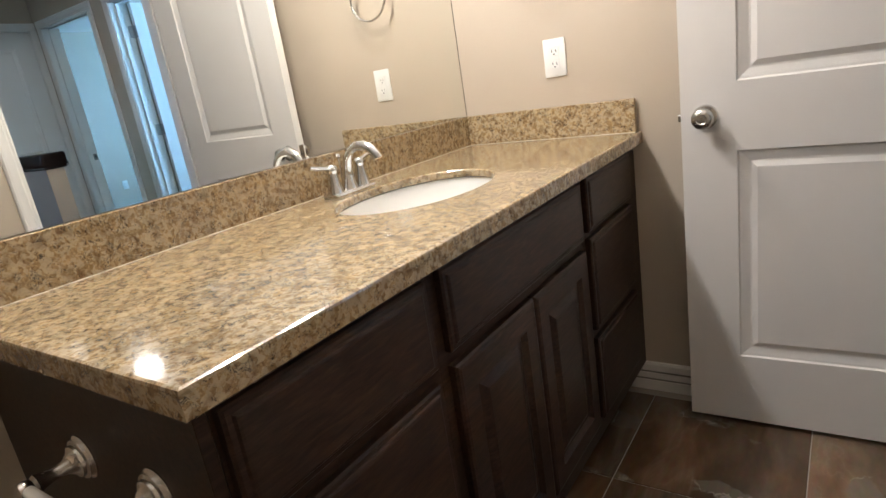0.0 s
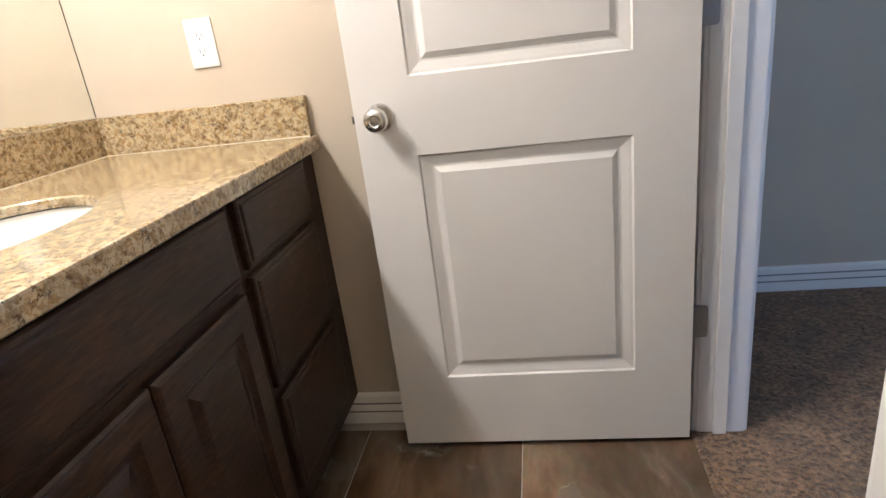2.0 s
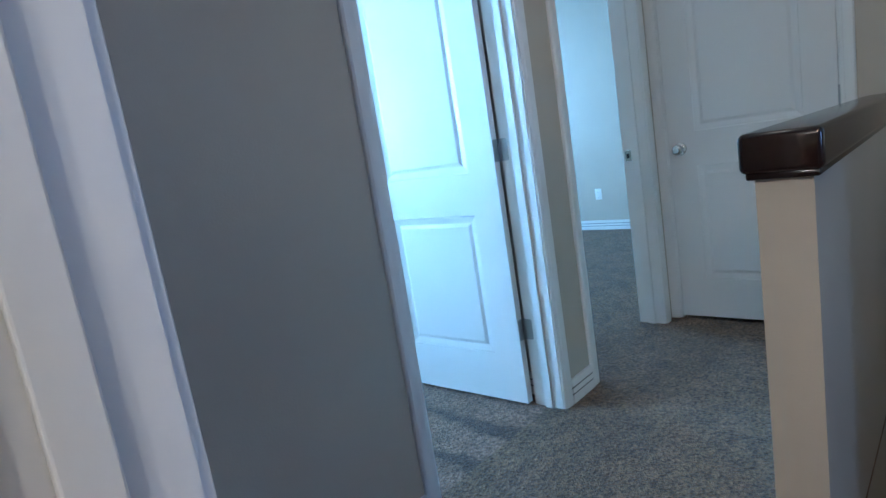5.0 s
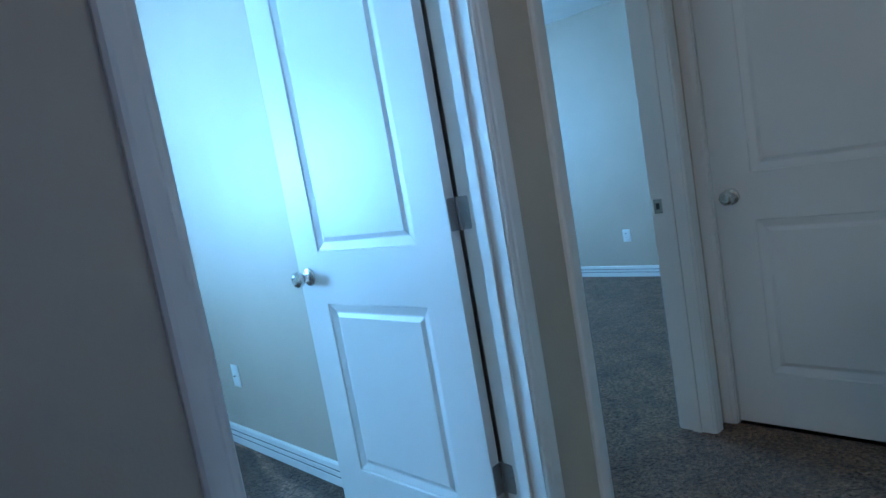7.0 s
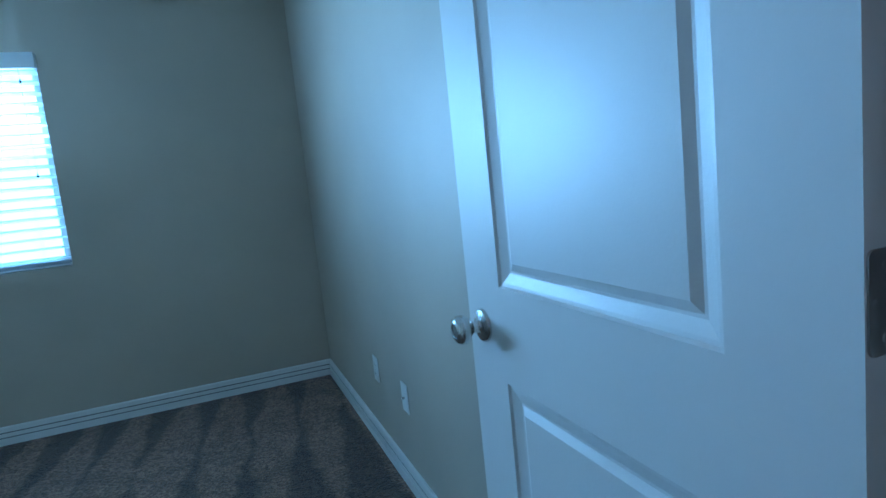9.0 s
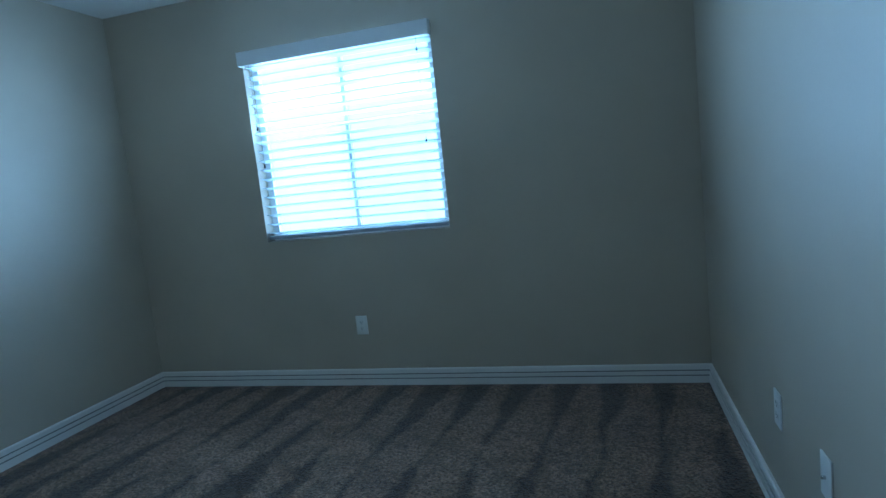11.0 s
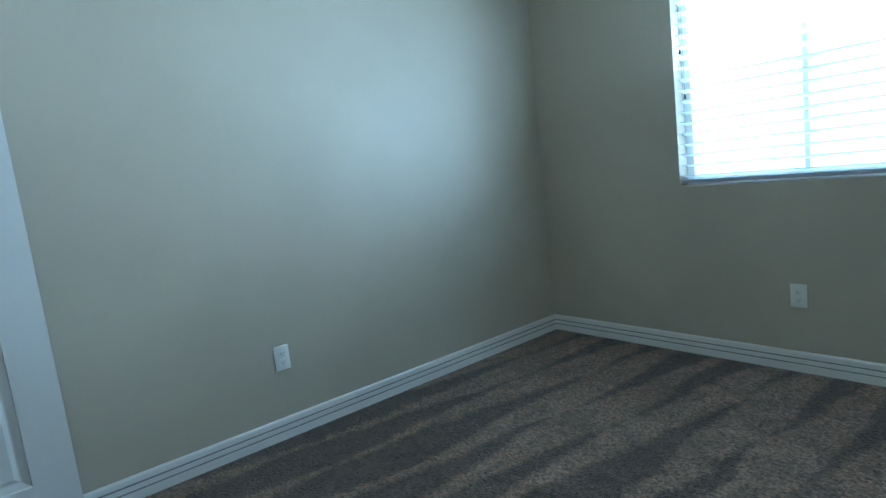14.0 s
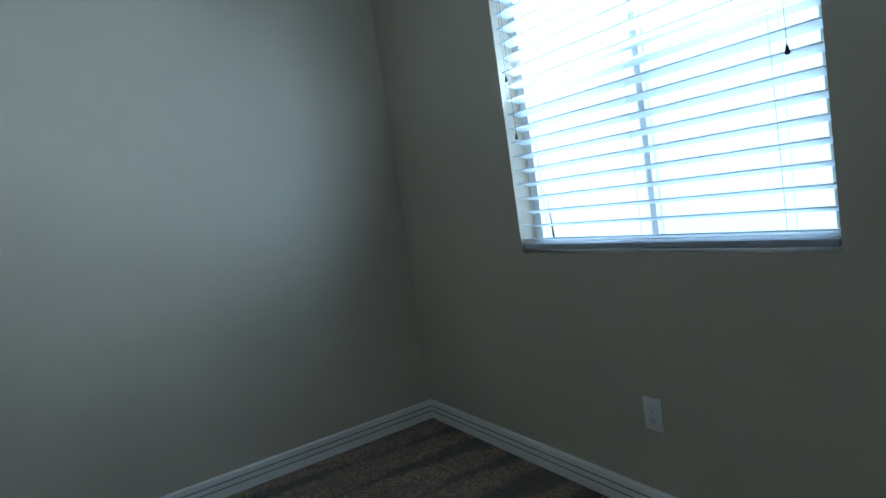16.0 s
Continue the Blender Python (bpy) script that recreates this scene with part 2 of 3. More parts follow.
mirror_silver = material("mirror_silver", (0.91, 0.92, 0.88), 0.008, 1.0)[0]
cap_wood = painted("cap_wood", (0.014, 0.007, 0.006), 0.16, 40, 0.05, 0.2)
blind_white = painted("blind_white", (0.82, 0.83, 0.83), 0.42, 50, 0.02, 0.02)
slat_vinyl = painted("slat_vinyl", (0.80, 0.83, 0.84), 0.42, 50, 0.02, 0.02)
# bottom rail's grey holds the shade of its backlit room side
rail_shade = painted("rail_shade", (0.36, 0.38, 0.42), 0.3, 50, 0.02, 0.05)
sv = slat_vinyl.node_tree
glow_through = sv.nodes.new("ShaderNodeBsdfTranslucent")
glow_through.inputs[0].default_value = (0.78, 0.84, 0.86, 1)
both_sides = sv.nodes.new("ShaderNodeMixShader")
both_sides.inputs[0].default_value = 0.6
sv.links.new(sv.nodes["Principled BSDF"].outputs[0], both_sides.inputs[1])
sv.links.new(glow_through.outputs[0], both_sides.inputs[2])
sv.links.new(both_sides.outputs[0], sv.nodes["Material Output"].inputs[0])
vinyl = painted("vinyl_frame", (0.80, 0.80, 0.80), 0.4, 50, 0.02, 0.02)
glass, gn, gl, gb = material("window_glass", (1, 1, 1), 0.0)
gb.inputs["Transmission Weight"].default_value = 1.0
gb.inputs["IOR"].default_value = 1.1

screen_mesh, sn, sl, sb = material("screen_mesh", (0.05, 0.05, 0.05), 0.8)
sb.inputs["Alpha"].default_value = 0.25

# ---- mesh helpers ----
def box(bm, x0, x1, y0, y1, z0, z1, bevel=0.0, segments=2):
    made = bmesh.ops.create_cube(bm, size=1.0)["verts"]
    bmesh.ops.scale(bm, vec=(x1 - x0, y1 - y0, z1 - z0), verts=made)
    bmesh.ops.translate(bm, vec=((x0 + x1) / 2, (y0 + y1) / 2, (z0 + z1) / 2), verts=made)
    if bevel:
        edges = list({e for v in made for e in v.link_edges})
        bmesh.ops.bevel(bm, geom=edges, offset=bevel, segments=segments, profile=0.5, affect="EDGES")


def lathe(bm, profile, m=None, steps=28):
    """Turns (radius, height) pairs about local z."""
    m = m or Matrix()
    rings = []
    for r, h in profile:
        rings.append([bm.verts.new(m @ Vector((r * math.cos(a), r * math.sin(a), h))) for a in (i * math.tau / steps for i in range(steps))])
    for a, b in zip(rings, rings[1:]):
        for i in range(steps):
            bm.faces.new((a[i], a[(i + 1) % steps], b[(i + 1) % steps], b[i]))
    bm.faces.new(rings[0][::-1])
    bm.faces.new(rings[-1])


def tube(bm, points, radii, steps=14):
    """A round tube along points, of a radius at each; caps closed."""
    rings, count = [], len(points)
    pts = [Vector(p) for p in points]
    side = None
    for i, p in enumerate(pts):
        way = (pts[min(i + 1, count - 1)] - pts[max(i - 1, 0)]).normalized()
        if side is None:
            side = way.orthogonal().normalized()
        side = (side - way * side.dot(way)).normalized()
        other = way.cross(side)
        r = radii[i]
        rx, ry = r if isinstance(r, tuple) else (r, r)
        rings.append([bm.verts.new(p + side * rx * math.cos(a) + other * ry * math.sin(a)) for a in (k * math.tau / steps for k in range(steps))])
    for a, b in zip(rings, rings[1:]):
        for i in range(steps):
            bm.faces.new((a[i], a[(i + 1) % steps], b[(i + 1) % steps], b[i]))
    bm.faces.new(rings[0][::-1])
    bm.faces.new(rings[-1])


def extrude_profile(bm, profile, m, length):
    """A (depth, height) outline pushed along local x from 0 to length."""
    a = [bm.verts.new(m @ Vector((0, d, h))) for d, h in profile]
    b = [bm.verts.new(m @ Vector((length, d, h))) for d, h in profile]
    k = len(profile)
    for i in range(k):
        bm.faces.new((a[i], b[i], b[(i + 1) % k], a[(i + 1) % k]))
    bm.faces.new(a[::-1])
    bm.faces.new(b)


def mesh_of(name, bm, mat, smooth=False):
    bmesh.ops.recalc_face_normals(bm, faces=bm.faces)
    me = bpy.data.meshes.new(name)
    bm.to_mesh(me)
    bm.free()
    me.materials.append(mat)
    if smooth:
        for f in me.polygons:
            f.use_smooth = True
        me.set_sharp_from_angle(angle=radians(38))
    return me


def part(name, bm, mat, parent, label="", smooth=False):
    ob = new(name, mesh_of(name, bm, mat, smooth))
    ob.parent = parent
    if label:
        tagged(ob, label)
    return ob


def thing(name, label, category, m=None, group="", kind=""):
    ob = new(name)
    ob.empty_display_size = 0.1
    ob.matrix_basis = m or Matrix()
    return tagged(ob, label, category, group, kind)


def solid(name, bm, mat, label, category, kind="structure", group="", smooth=False):
    return tagged(new(name, mesh_of(name, bm, mat, smooth)), label, category, group, kind)


# ---- walls, floors, ceiling ----
TOP = 2.445


def wall(name, along, a, b, lo, hi, openings=(), z0=0.0, z1=TOP, label="tan painted drywall with fine texture"):
    """A wall of thickness a to b, running lo to hi along 'x' or 'y'; openings: (from, to, bottom, top)."""
    bm = bmesh.new()
    cuts = sorted({lo, hi, *(v for o in openings for v in o[:2])})
    for u0, u1 in zip(cuts, cuts[1:]):
        holes = sorted(o[2:] for o in openings if o[0] <= u0 and o[1] >= u1)
        z = z0
        for h0, h1 in [*holes, (z1, z1)]:
            if h0 > z:
                if along == "x":
                    box(bm, u0, u1, a, b, z, h0)
                else:
                    box(bm, a, b, u0, u1, z, h0)
            z = h1
    bmesh.ops.remove_doubles(bm, verts=bm.verts, dist=0.0005)
    seen = {}
    for f in list(bm.faces):
        key = tuple(round(c, 3) for c in f.calc_center_median())
        if key in seen:
            bm.faces.remove(f)
            bm.faces.remove(seen.pop(key))
        else:
            seen[key] = f
    return solid(name, bm, wall_paint, label, "wall")


HEAD = 2.05
wall("wall_bathroom_mirror", "y", 0.02, 0.14, -1.62, 2.208)
wall("wall_bathroom_end", "x", 2.208, 2.33, 0.02, 1.70)
wall("wall_bathroom_hall", "y", 1.70, 1.82, -1.62, 3.0, [(1.349, 2.152, 0, HEAD + 0.018)])
wall("wall_bathroom_south", "x", -1.74, -1.62, 0.02, 1.82)
wall("wall_hall_north", "x", 3.0, 3.13, 0.09, 7.57, [(0.252, 0.953, 0, HEAD + 0.018), (2.822, 3.624, 0, HEAD + 0.018), (3.90, 4.726, 0, HEAD + 0.018)])
wall("wall_hall_closet", "y", 4.838, 4.96, 0.82, 3.0, [(2.157, 2.963, 0, HEAD + 0.018)], z0=-2.6)
wall("wall_closet_back", "y", 5.6, 5.7, 0.82, 3.0)
wall("wall_closet_side", "x", 1.95, 2.05, 4.96, 5.6)
wall("wall_bedroom_west", "y", 0.09, 0.216, 2.33, 6.644)
wall("wall_bedroom_partition", "y", 3.703, 3.82, 3.13, 6.644)
wall("wall_bedroom_window", "x", 6.644, 6.82, 0.09, 7.57, [(1.172, 2.357, 0.930, 2.06), (5.0, 6.2, 0.947, 2.06)])
wall("wall_second_bedroom_east", "y", 7.45, 7.57, 3.13, 6.644)
wall("wall_stairwell_south", "x", 0.82, 0.94, 2.985, 4.838, [(3.5, 4.4, 0.8, 1.9)], z0=-2.6)
wall("wall_landing_east", "y", 2.985, 3.105, -1.62, 0.82)
wall("wall_landing_south", "x", -1.74, -1.62, 1.82, 3.105, [(1.86, 2.32, 0.95, 2.1)])
wall("wall_stairwell_west", "y", 2.885, 2.985, 0.94, 1.965, z0=-2.6, z1=-0.02)
wall("wall_closet_row", "y", 1.0, 1.1, 2.33, 3.0)
wall("wall_stairwell_north", "x", 1.965, 2.068, 2.985, 4.838, z0=-2.6, z1=-0.02)

bm = bmesh.new()
box(bm, 0.0, 7.6, -1.76, 6.84, TOP, TOP + 0.08)
solid("ceiling", bm, ceiling_paint, "white textured flat ceiling", "ceiling")

for name, spans in (("floor_landing", (1.695, 2.985, -1.74, 3.0)), ("floor_hall", (2.985, 4.838, 1.965, 3.0)), ("floor_linen_closet", (4.838, 5.7, 1.95, 3.0)), ("floor_closet", (0.1, 1.695, 2.33, 3.0)),
                    ("floor_second_bedroom", (3.82, 7.57, 3.0, 6.82)), ("floor_threshold", (0.1, 3.82, 3.0, 3.065))):
    bm = bmesh.new()
    box(bm, *spans, -0.05, 0.0)
    solid(name, bm, carpet_hall, "brown speckled cut-pile carpet", "carpet")
bm = bmesh.new()
box(bm, 0.09, 3.82, 3.065, 6.82, -0.05, 0.0)
solid("floor_bedroom", bm, carpet_bedroom, "brown carpet with vacuum marks in the nap", "carpet")
bm = bmesh.new()
box(bm, 2.885, 4.96, 0.82, 2.068, -2.65, -2.6)
solid("floor_below", bm, carpet_hall, "brown carpet at the foot of the stairwell", "carpet")
bm = bmesh.new()
box(bm, 0.02, 1.695, -1.62, 2.208, -0.05, -0.0025)
floor_bath = solid("floor_bathroom", bm, grout, "brown slate-look tile floor with thin pale grout", "tile floor")

# ---- trim ----
BASE = [(0, 0), (0.019, 0), (0.019, 0.037), (0.0175, 0.0385), (0.013, 0.027), (0.003, 0.027), (0.003, 0.0445), (0.0175, 0.0445), (0.0175, 0.064), (0.016, 0.0655), (0.012, 0.0555), (0.003, 0.0555), (0.003, 0.0720), (0.016, 0.0720), (0.014, 0.093), (0.009, 0.100), (0, 0.100)]


def baseboard(x0, y0, x1, y1):
    """Runs from one point to the other along a wall that is on its right side; it stands out to the left."""
    way = Vector((x1 - x0, y1 - y0, 0))
    bm = bmesh.new()
    extrude_profile(bm, BASE, Matrix.Translation((x0, y0, 0)) @ Matrix.Rotation(math.atan2(way.y, way.x), 4, "Z"), way.length)
    board = solid("baseboard", bm, trim_paint, "white moulded baseboard with two grooves", "baseboard", group="baseboards")
    # grey strips fill both grooves and paint in their shade
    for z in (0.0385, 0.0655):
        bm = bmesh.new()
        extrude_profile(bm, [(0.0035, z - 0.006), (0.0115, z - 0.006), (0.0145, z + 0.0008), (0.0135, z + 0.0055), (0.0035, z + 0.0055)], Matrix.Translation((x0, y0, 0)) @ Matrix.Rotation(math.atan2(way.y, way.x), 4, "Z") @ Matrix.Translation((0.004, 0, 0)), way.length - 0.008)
        part("groove", bm, groove_shade, board, "narrow groove filled with grey that stands for its shade")
    return board


CASE = 0.06
baseboard(1.70 - 0.0, 2.208, 0.66, 2.208)
baseboard(2.775, 3.0, 1.82, 3.0)
baseboard(3.853, 3.0, 3.671, 3.0)
baseboard(1.82, 3.0, 1.82, 2.20)
baseboard(1.82, 1.31, 1.82, -1.62)
baseboard(4.838, 2.083, 4.838, 2.110)
baseboard(0.216, 6.644, 0.216, 3.13)
baseboard(3.703, 6.644, 0.216, 6.644)
baseboard(3.703, 3.13, 3.703, 6.644)
baseboard(1.005, 3.13, 2.775, 3.13)
baseboard(7.45, 3.13, 7.45, 6.644)
baseboard(7.45, 6.644, 3.82, 6.644)
baseboard(3.82, 6.644, 3.82, 3.13)
baseboard(4.79, 3.13, 7.45, 3.13)
baseboard(1.70, -1.62, 1.70, 1.31)
baseboard(0.14, 0.62, 0.14, -1.62)

CASING = [(0, 0), (0, 0.009), (0.006, 0.012), (0.014, 0.0125), (0.020, 0.0155), (0.045, 0.017), (0.054, 0.016), (0.060, 0.010), (0.060, 0)]


def door_frame(name, m, width, depth, stops=True):
    """Jambs, head, stops and casings on both sides. Local x across the opening from 0 to width, y through the wall from 0 to depth."""
    f = thing(name, "white painted door frame with moulded casing", "door frame", m, "door frames", "structure")
    bm = bmesh.new()
    box(bm, -0.018, 0, 0, depth, 0, HEAD)
    part("jamb", bm, trim_paint, f)
    bm = bmesh.new()
    box(bm, width, width + 0.018, 0, depth, 0, HEAD)
    part("jamb", bm, trim_paint, f)
    bm = bmesh.new()
    box(bm, -0.018, width + 0.018, 0, depth, HEAD, HEAD + 0.018)
    part("head_jamb", bm, trim_paint, f)
    bm = bmesh.new()
    c = depth * 0.5
    box(bm, 0, 0.011, c - 0.02, c + 0.014, 0, HEAD - 0.011, 0.002)
    box(bm, width - 0.011, width, c - 0.02, c + 0.014, 0, HEAD - 0.011, 0.002)
    box(bm, 0, width, c - 0.02, c + 0.014, HEAD - 0.011, HEAD, 0.002)
    part("door_stop", bm, trim_paint, f)
    for face, sign in ((0, -1), (depth, 1)):
        for x, flip in ((-0.005, -1), (width + 0.005, 1)):
            bm = bmesh.new()
            base = Matrix(((0, flip, 0, x), (0, 0, sign, face), (1, 0, 0, 0), (0, 0, 0, 1)))
            extrude_profile(bm, CASING, base, HEAD + 0.005)
            part("casing", bm, trim_paint, f, smooth=False)
        bm = bmesh.new()
        base = Matrix(((1, 0, 0, -0.005 - CASE), (0, 0, sign, face), (0, 1, 0, HEAD + 0.005), (0, 0, 0, 1)))
        extrude_profile(bm, CASING, base, width + 0.01 + 2 * CASE)
        part("head_casing", bm, trim_paint, f)
    return f


# bathroom opening: local x runs along world -y, local y through the wall to the hall
turn_x = Matrix.Rotation(radians(-90), 4, "Z")
door_frame("door_frame_bathroom", Matrix.Translation((1.70, 2.134, 0)) @ turn_x, 0.767, 0.12)
door_frame("door_frame_bedroom", Matrix.Translation((2.840, 3.0, 0)), 0.766, 0.13)
door_frame("door_frame_second_bedroom", Matrix.Translation((3.918, 3.0, 0)), 0.79, 0.13)
door_frame("door_frame_linen", Matrix.Translation((4.838, 2.945, 0)) @ turn_x, 0.77, 0.122)
door_frame("door_frame_closet", Matrix.Translation((0.27, 3.0, 0)), 0.665, 0.13)

# ---- doors ----
PANELS = ((0.213, 0.820), (0.999, 1.905))
RINGS = ((0.0, 0.0), (0.004, -0.0045), (0.010, -0.0055), (0.028, -0.0105), (0.033, -0.0105), (0.047, -0.0045))


def door_slab(width, height=2.03, depth=0.035, stile=0.138):
    """A moulded two-panel leaf: hinge edge at x 0, faces at y 0 and y depth."""
    bm = bmesh.new()
    xs = (0, stile, width - stile, width)
    zs = (0, *PANELS[0], *PANELS[1], height)
    for face, way in ((0.0, 1), (depth, -1)):
        def at(x, z, d=0.0):
            return bm.verts.new((x, face - way * d, z))
        for i in range(3):
            for j in range(5):
                x0, x1, z0, z1 = xs[i], xs[i + 1], zs[j], zs[j + 1]
                if i == 1 and j in (1, 3):
                    rings = [[at(x, z, d) for x, z in ((x0 + o, z0 + o), (x1 - o, z0 + o), (x1 - o, z1 - o), (x0 + o, z1 - o))] for o, d in RINGS]
                    for a, b in zip(rings, rings[1:]):
                        for k in range(4):
                            bm.faces.new((a[k], a[(k + 1) % 4], b[(k + 1) % 4], b[k]))
                    bm.faces.new(rings[-1])
                else:
                    bm.faces.new([at(x, z) for x, z in ((x0, z0), (x1, z0), (x1, z1), (x0, z1))])
    for x in (0, width):
        bm.faces.new([bm.verts.new((x, y, z)) for y, z in ((0, 0), (depth, 0), (depth, height), (0, height))])
    for z in (0, height):
        bm.faces.new([bm.verts.new((x, y, z)) for x, y in ((0, 0), (width, 0), (width, depth), (0, depth))])
    bmesh.ops.remove_doubles(bm, verts=bm.verts, dist=0.0002)
    return bm


KNOB = [(0.0325, 0.0), (0.0325, 0.003), (0.030, 0.007), (0.024, 0.009), (0.014, 0.011), (0.0115, 0.016), (0.0115, 0.026), (0.016, 0.031), (0.023, 0.036), (0.0275, 0.044), (0.0275, 0.052), (0.024, 0.059), (0.017, 0.063), (0.013, 0.0635), (0.011, 0.062), (0.005, 0.0625)]


def plate(bm, span, z0, z1, near, far=0.0006, r=0.007):
    """A thin plate with rounded outer corners. span: (0, y0, y1) lies on the hinge edge, (1, x0, x1) on the jamb."""
    flat, a, b = span
    out = []
    for cx, cz, start in ((b - r, z1 - r, 0), (a + r, z1 - r, 90), (a + r, z0 + r, 180), (b - r, z0 + r, 270)):
        out += [(cx + r * math.cos(radians(start + k * 22.5)), cz + r * math.sin(radians(start + k * 22.5))) for k in range(5)]
    loops = [[bm.verts.new((d, u, v) if flat == 0 else (u, d, v)) for u, v in out] for d in (near, far)]
    bm.faces.new(loops[0])
    bm.faces.new(loops[1][::-1])
    for k in range(len(out)):
        q = (k + 1) % len(out)
        bm.faces.new((loops[0][k], loops[0][q], loops[1][q], loops[1][k]))


def door(name, m, width, label, knobs=True):
    """A leaf hung at the local origin and reaching along +x; hinge pins on the side of y depth."""
    d = thing(name, label, "door", m, "panel doors", "structure")
    part("door_leaf", door_slab(width), door_paint, d)
    for face, turn in ((0.0, 90), (0.035, -90)) if knobs else ():
        bm = bmesh.new()
        lathe(bm, KNOB, pose(width - 0.062, face, 0.915, turn, 0, 0))
        part("door_knob", bm, nickel, d, "satin nickel round knob", True)
    if knobs:
        bm = bmesh.new()
        box(bm, width - 0.0005, width + 0.0012, 0.006, 0.029, 0.885, 0.945, 0.0004, 1)
        box(bm, width, width + 0.010, 0.012, 0.023, 0.905, 0.925, 0.003)
        part("latch_plate", bm, nickel, d)
    for z in (0.323, 1.073, 1.823):
        bm = bmesh.new()
        for k in range(5):
            tube(bm, [(-0.005, 0.0405, z - 0.044 + k * 0.0178), (-0.005, 0.0405, z - 0.0272 + k * 0.0178)], [0.0062, 0.0062], 12)
        plate(bm, (0, 0.0025, 0.0385), z - 0.044, z + 0.044, -0.0022)
        plate(bm, (1, -0.046, -0.004), z - 0.044, z + 0.044, 0.0365, 0.042)
        for k in (-0.03, 0.0, 0.03):
            lathe(bm, [(0.0042, 0), (0.0034, 0.0005)], Matrix.Translation((-0.020 if k else -0.034, 0.0365, z + k)) @ pose(0, 0, 0, 90, 0, 0), 8)
            lathe(bm, [(0.0042, 0), (0.0034, 0.0005)], Matrix.Translation((-0.0022, 0.022 if k else 0.010, z + k)) @ pose(0, 0, 0, 0, -90, 0), 8)
        part("hinge", bm, steel, d, "dull steel butt hinge", True)
    return d


# bathroom leaf swung in against the end wall, seen on its hall face
door("door_bathroom", Matrix.Translation((1.673, 2.094, 0.015)) @ Matrix.Rotation(radians(181.4), 4, "Z") @ Matrix.Diagonal((1, -1, 1, 1)), 0.765, "white two-panel door swung open against the bathroom wall")
door("door_bedroom", Matrix.Translation((3.568, 3.147, 0.015)) @ Matrix.Rotation(radians(90.83), 4, "Z") @ Matrix.Diagonal((1, -1, 1, 1)), 0.765, "white two-panel door swung open into the bedroom")
door("door_linen", Matrix.Translation((4.876, 2.178, 0.015)) @ Matrix.Rotation(radians(90), 4, "Z"), 0.764, "white two-panel closet door, shut, at the hall's end")
door("door_closet", Matrix.Translation((0.30, 3.147, 0.015)) @ Matrix.Rotation(radians(90), 4, "Z"), 0.657, "white two-panel closet door standing open along the wall", False)

# strike plate on the second bedroom's jamb
bm = bmesh.new()
box(bm, 4.7062, 4.708, 3.092, 3.126, 0.905, 0.963, 0.0006, 1)
sp = thing("strike_plate", "small nickel strike plate on a white door jamb", "strike plate")
part("plate", bm, nickel, sp)
bm = bmesh.new()
box(bm, 4.7055, 4.7066, 3.103, 3.117, 0.922, 0.946)
part("bolt_hole", bm, dark_slot, sp)

# ---- landing: half wall ----
bm = bmesh.new()
box(bm, 2.975, 4.838, 1.965, 2.068, 0, 0.985)
hw = thing("half_wall", "tan half wall with a dark stained wooden cap beside the stairs", "half wall", kind="structure")
part("wall_body", bm, wall_paint, hw)
bm = bmesh.new()
box(bm, 2.945, 4.838, 1.942, 2.091, 0.985, 1.066, 0.014, 4)
box(bm, 2.957, 4.838, 1.952, 2.081, 0.972, 0.987, 0.004)
part("cap", bm, cap_wood, hw, "dark glossy stained wood cap with rounded edges", True)
for x0, y0, x1, y1 in ((4.838, 2.068, 2.960, 2.068), (2.975, 2.083, 2.975, 1.950)):
    bm = bmesh.new()
    extrude_profile(bm, BASE, Matrix.Translation((x0, y0, 0)) @ Matrix.Rotation(math.atan2(y1 - y0, x1 - x0) + 0, 4, "Z") @ Matrix.Diagonal((1, -1, 1, 1)), math.hypot(x1 - x0, y1 - y0))
    part("baseboard_strip", bm, trim_paint, hw)

# ---- bathroom: vanity ----
FRONT = 0.736


def drawer_front(parent, y0, y1, z0, z1, name="drawer_front"):
    """A slab front with a stepped, eased edge."""
    bm = bmesh.new()
    a = [((y0, z0), (y1, z0), (y1, z1), (y0, z1))]
    rings = []
    for inset, depth in ((0, 0), (0, 0.012), (0.004, 0.0155), (0.011, 0.016), (0.014, 0.019), (0.018, 0.020)):
        rings.append([bm.verts.new((FRONT + depth, y, z)) for y, z in ((y0 + inset, z0 + inset), (y1 - inset, z0 + inset), (y1 - inset, z1 - inset), (y0 + inset, z1 - inset))])
    for p, q in zip(rings, rings[1:]):
        for k in range(4):
            bm.faces.new((p[k], p[(k + 1) % 4], q[(k + 1) % 4], q[k]))
    bm.faces.new(rings[-1])
    bm.faces.new(rings[0][::-1])
    return part(name, bm, dark_wood, parent)


def cabinet_door(parent, y0, y1, z0, z1):
    """Frame and raised panel."""
    bm = bmesh.new()
    rings = []
    for inset, depth in ((0, 0), (0, 0.013), (0.004, 0.018), (0.010, 0.020), (0.052, 0.020), (0.057, 0.014), (0.062, 0.0095), (0.070, 0.0095), (0.088, 0.017), (0.092, 0.018)):
        rings.append([bm.verts.new((FRONT + depth, y, z)) for y, z in ((y0 + inset, z0 + inset), (y1 - inset, z0 + inset), (y1 - inset, z1 - inset), (y0 + inset, z1 - inset))])
    for p, q in zip(rings, rings[1:]):
        for k in range(4):
            bm.faces.new((p[k], p[(k + 1) % 4], q[(k + 1) % 4], q[k]))
    bm.faces.new(rings[-1])
    bm.faces.new(rings[0][::-1])
    return part("cabinet_door", bm, dark_wood, parent)


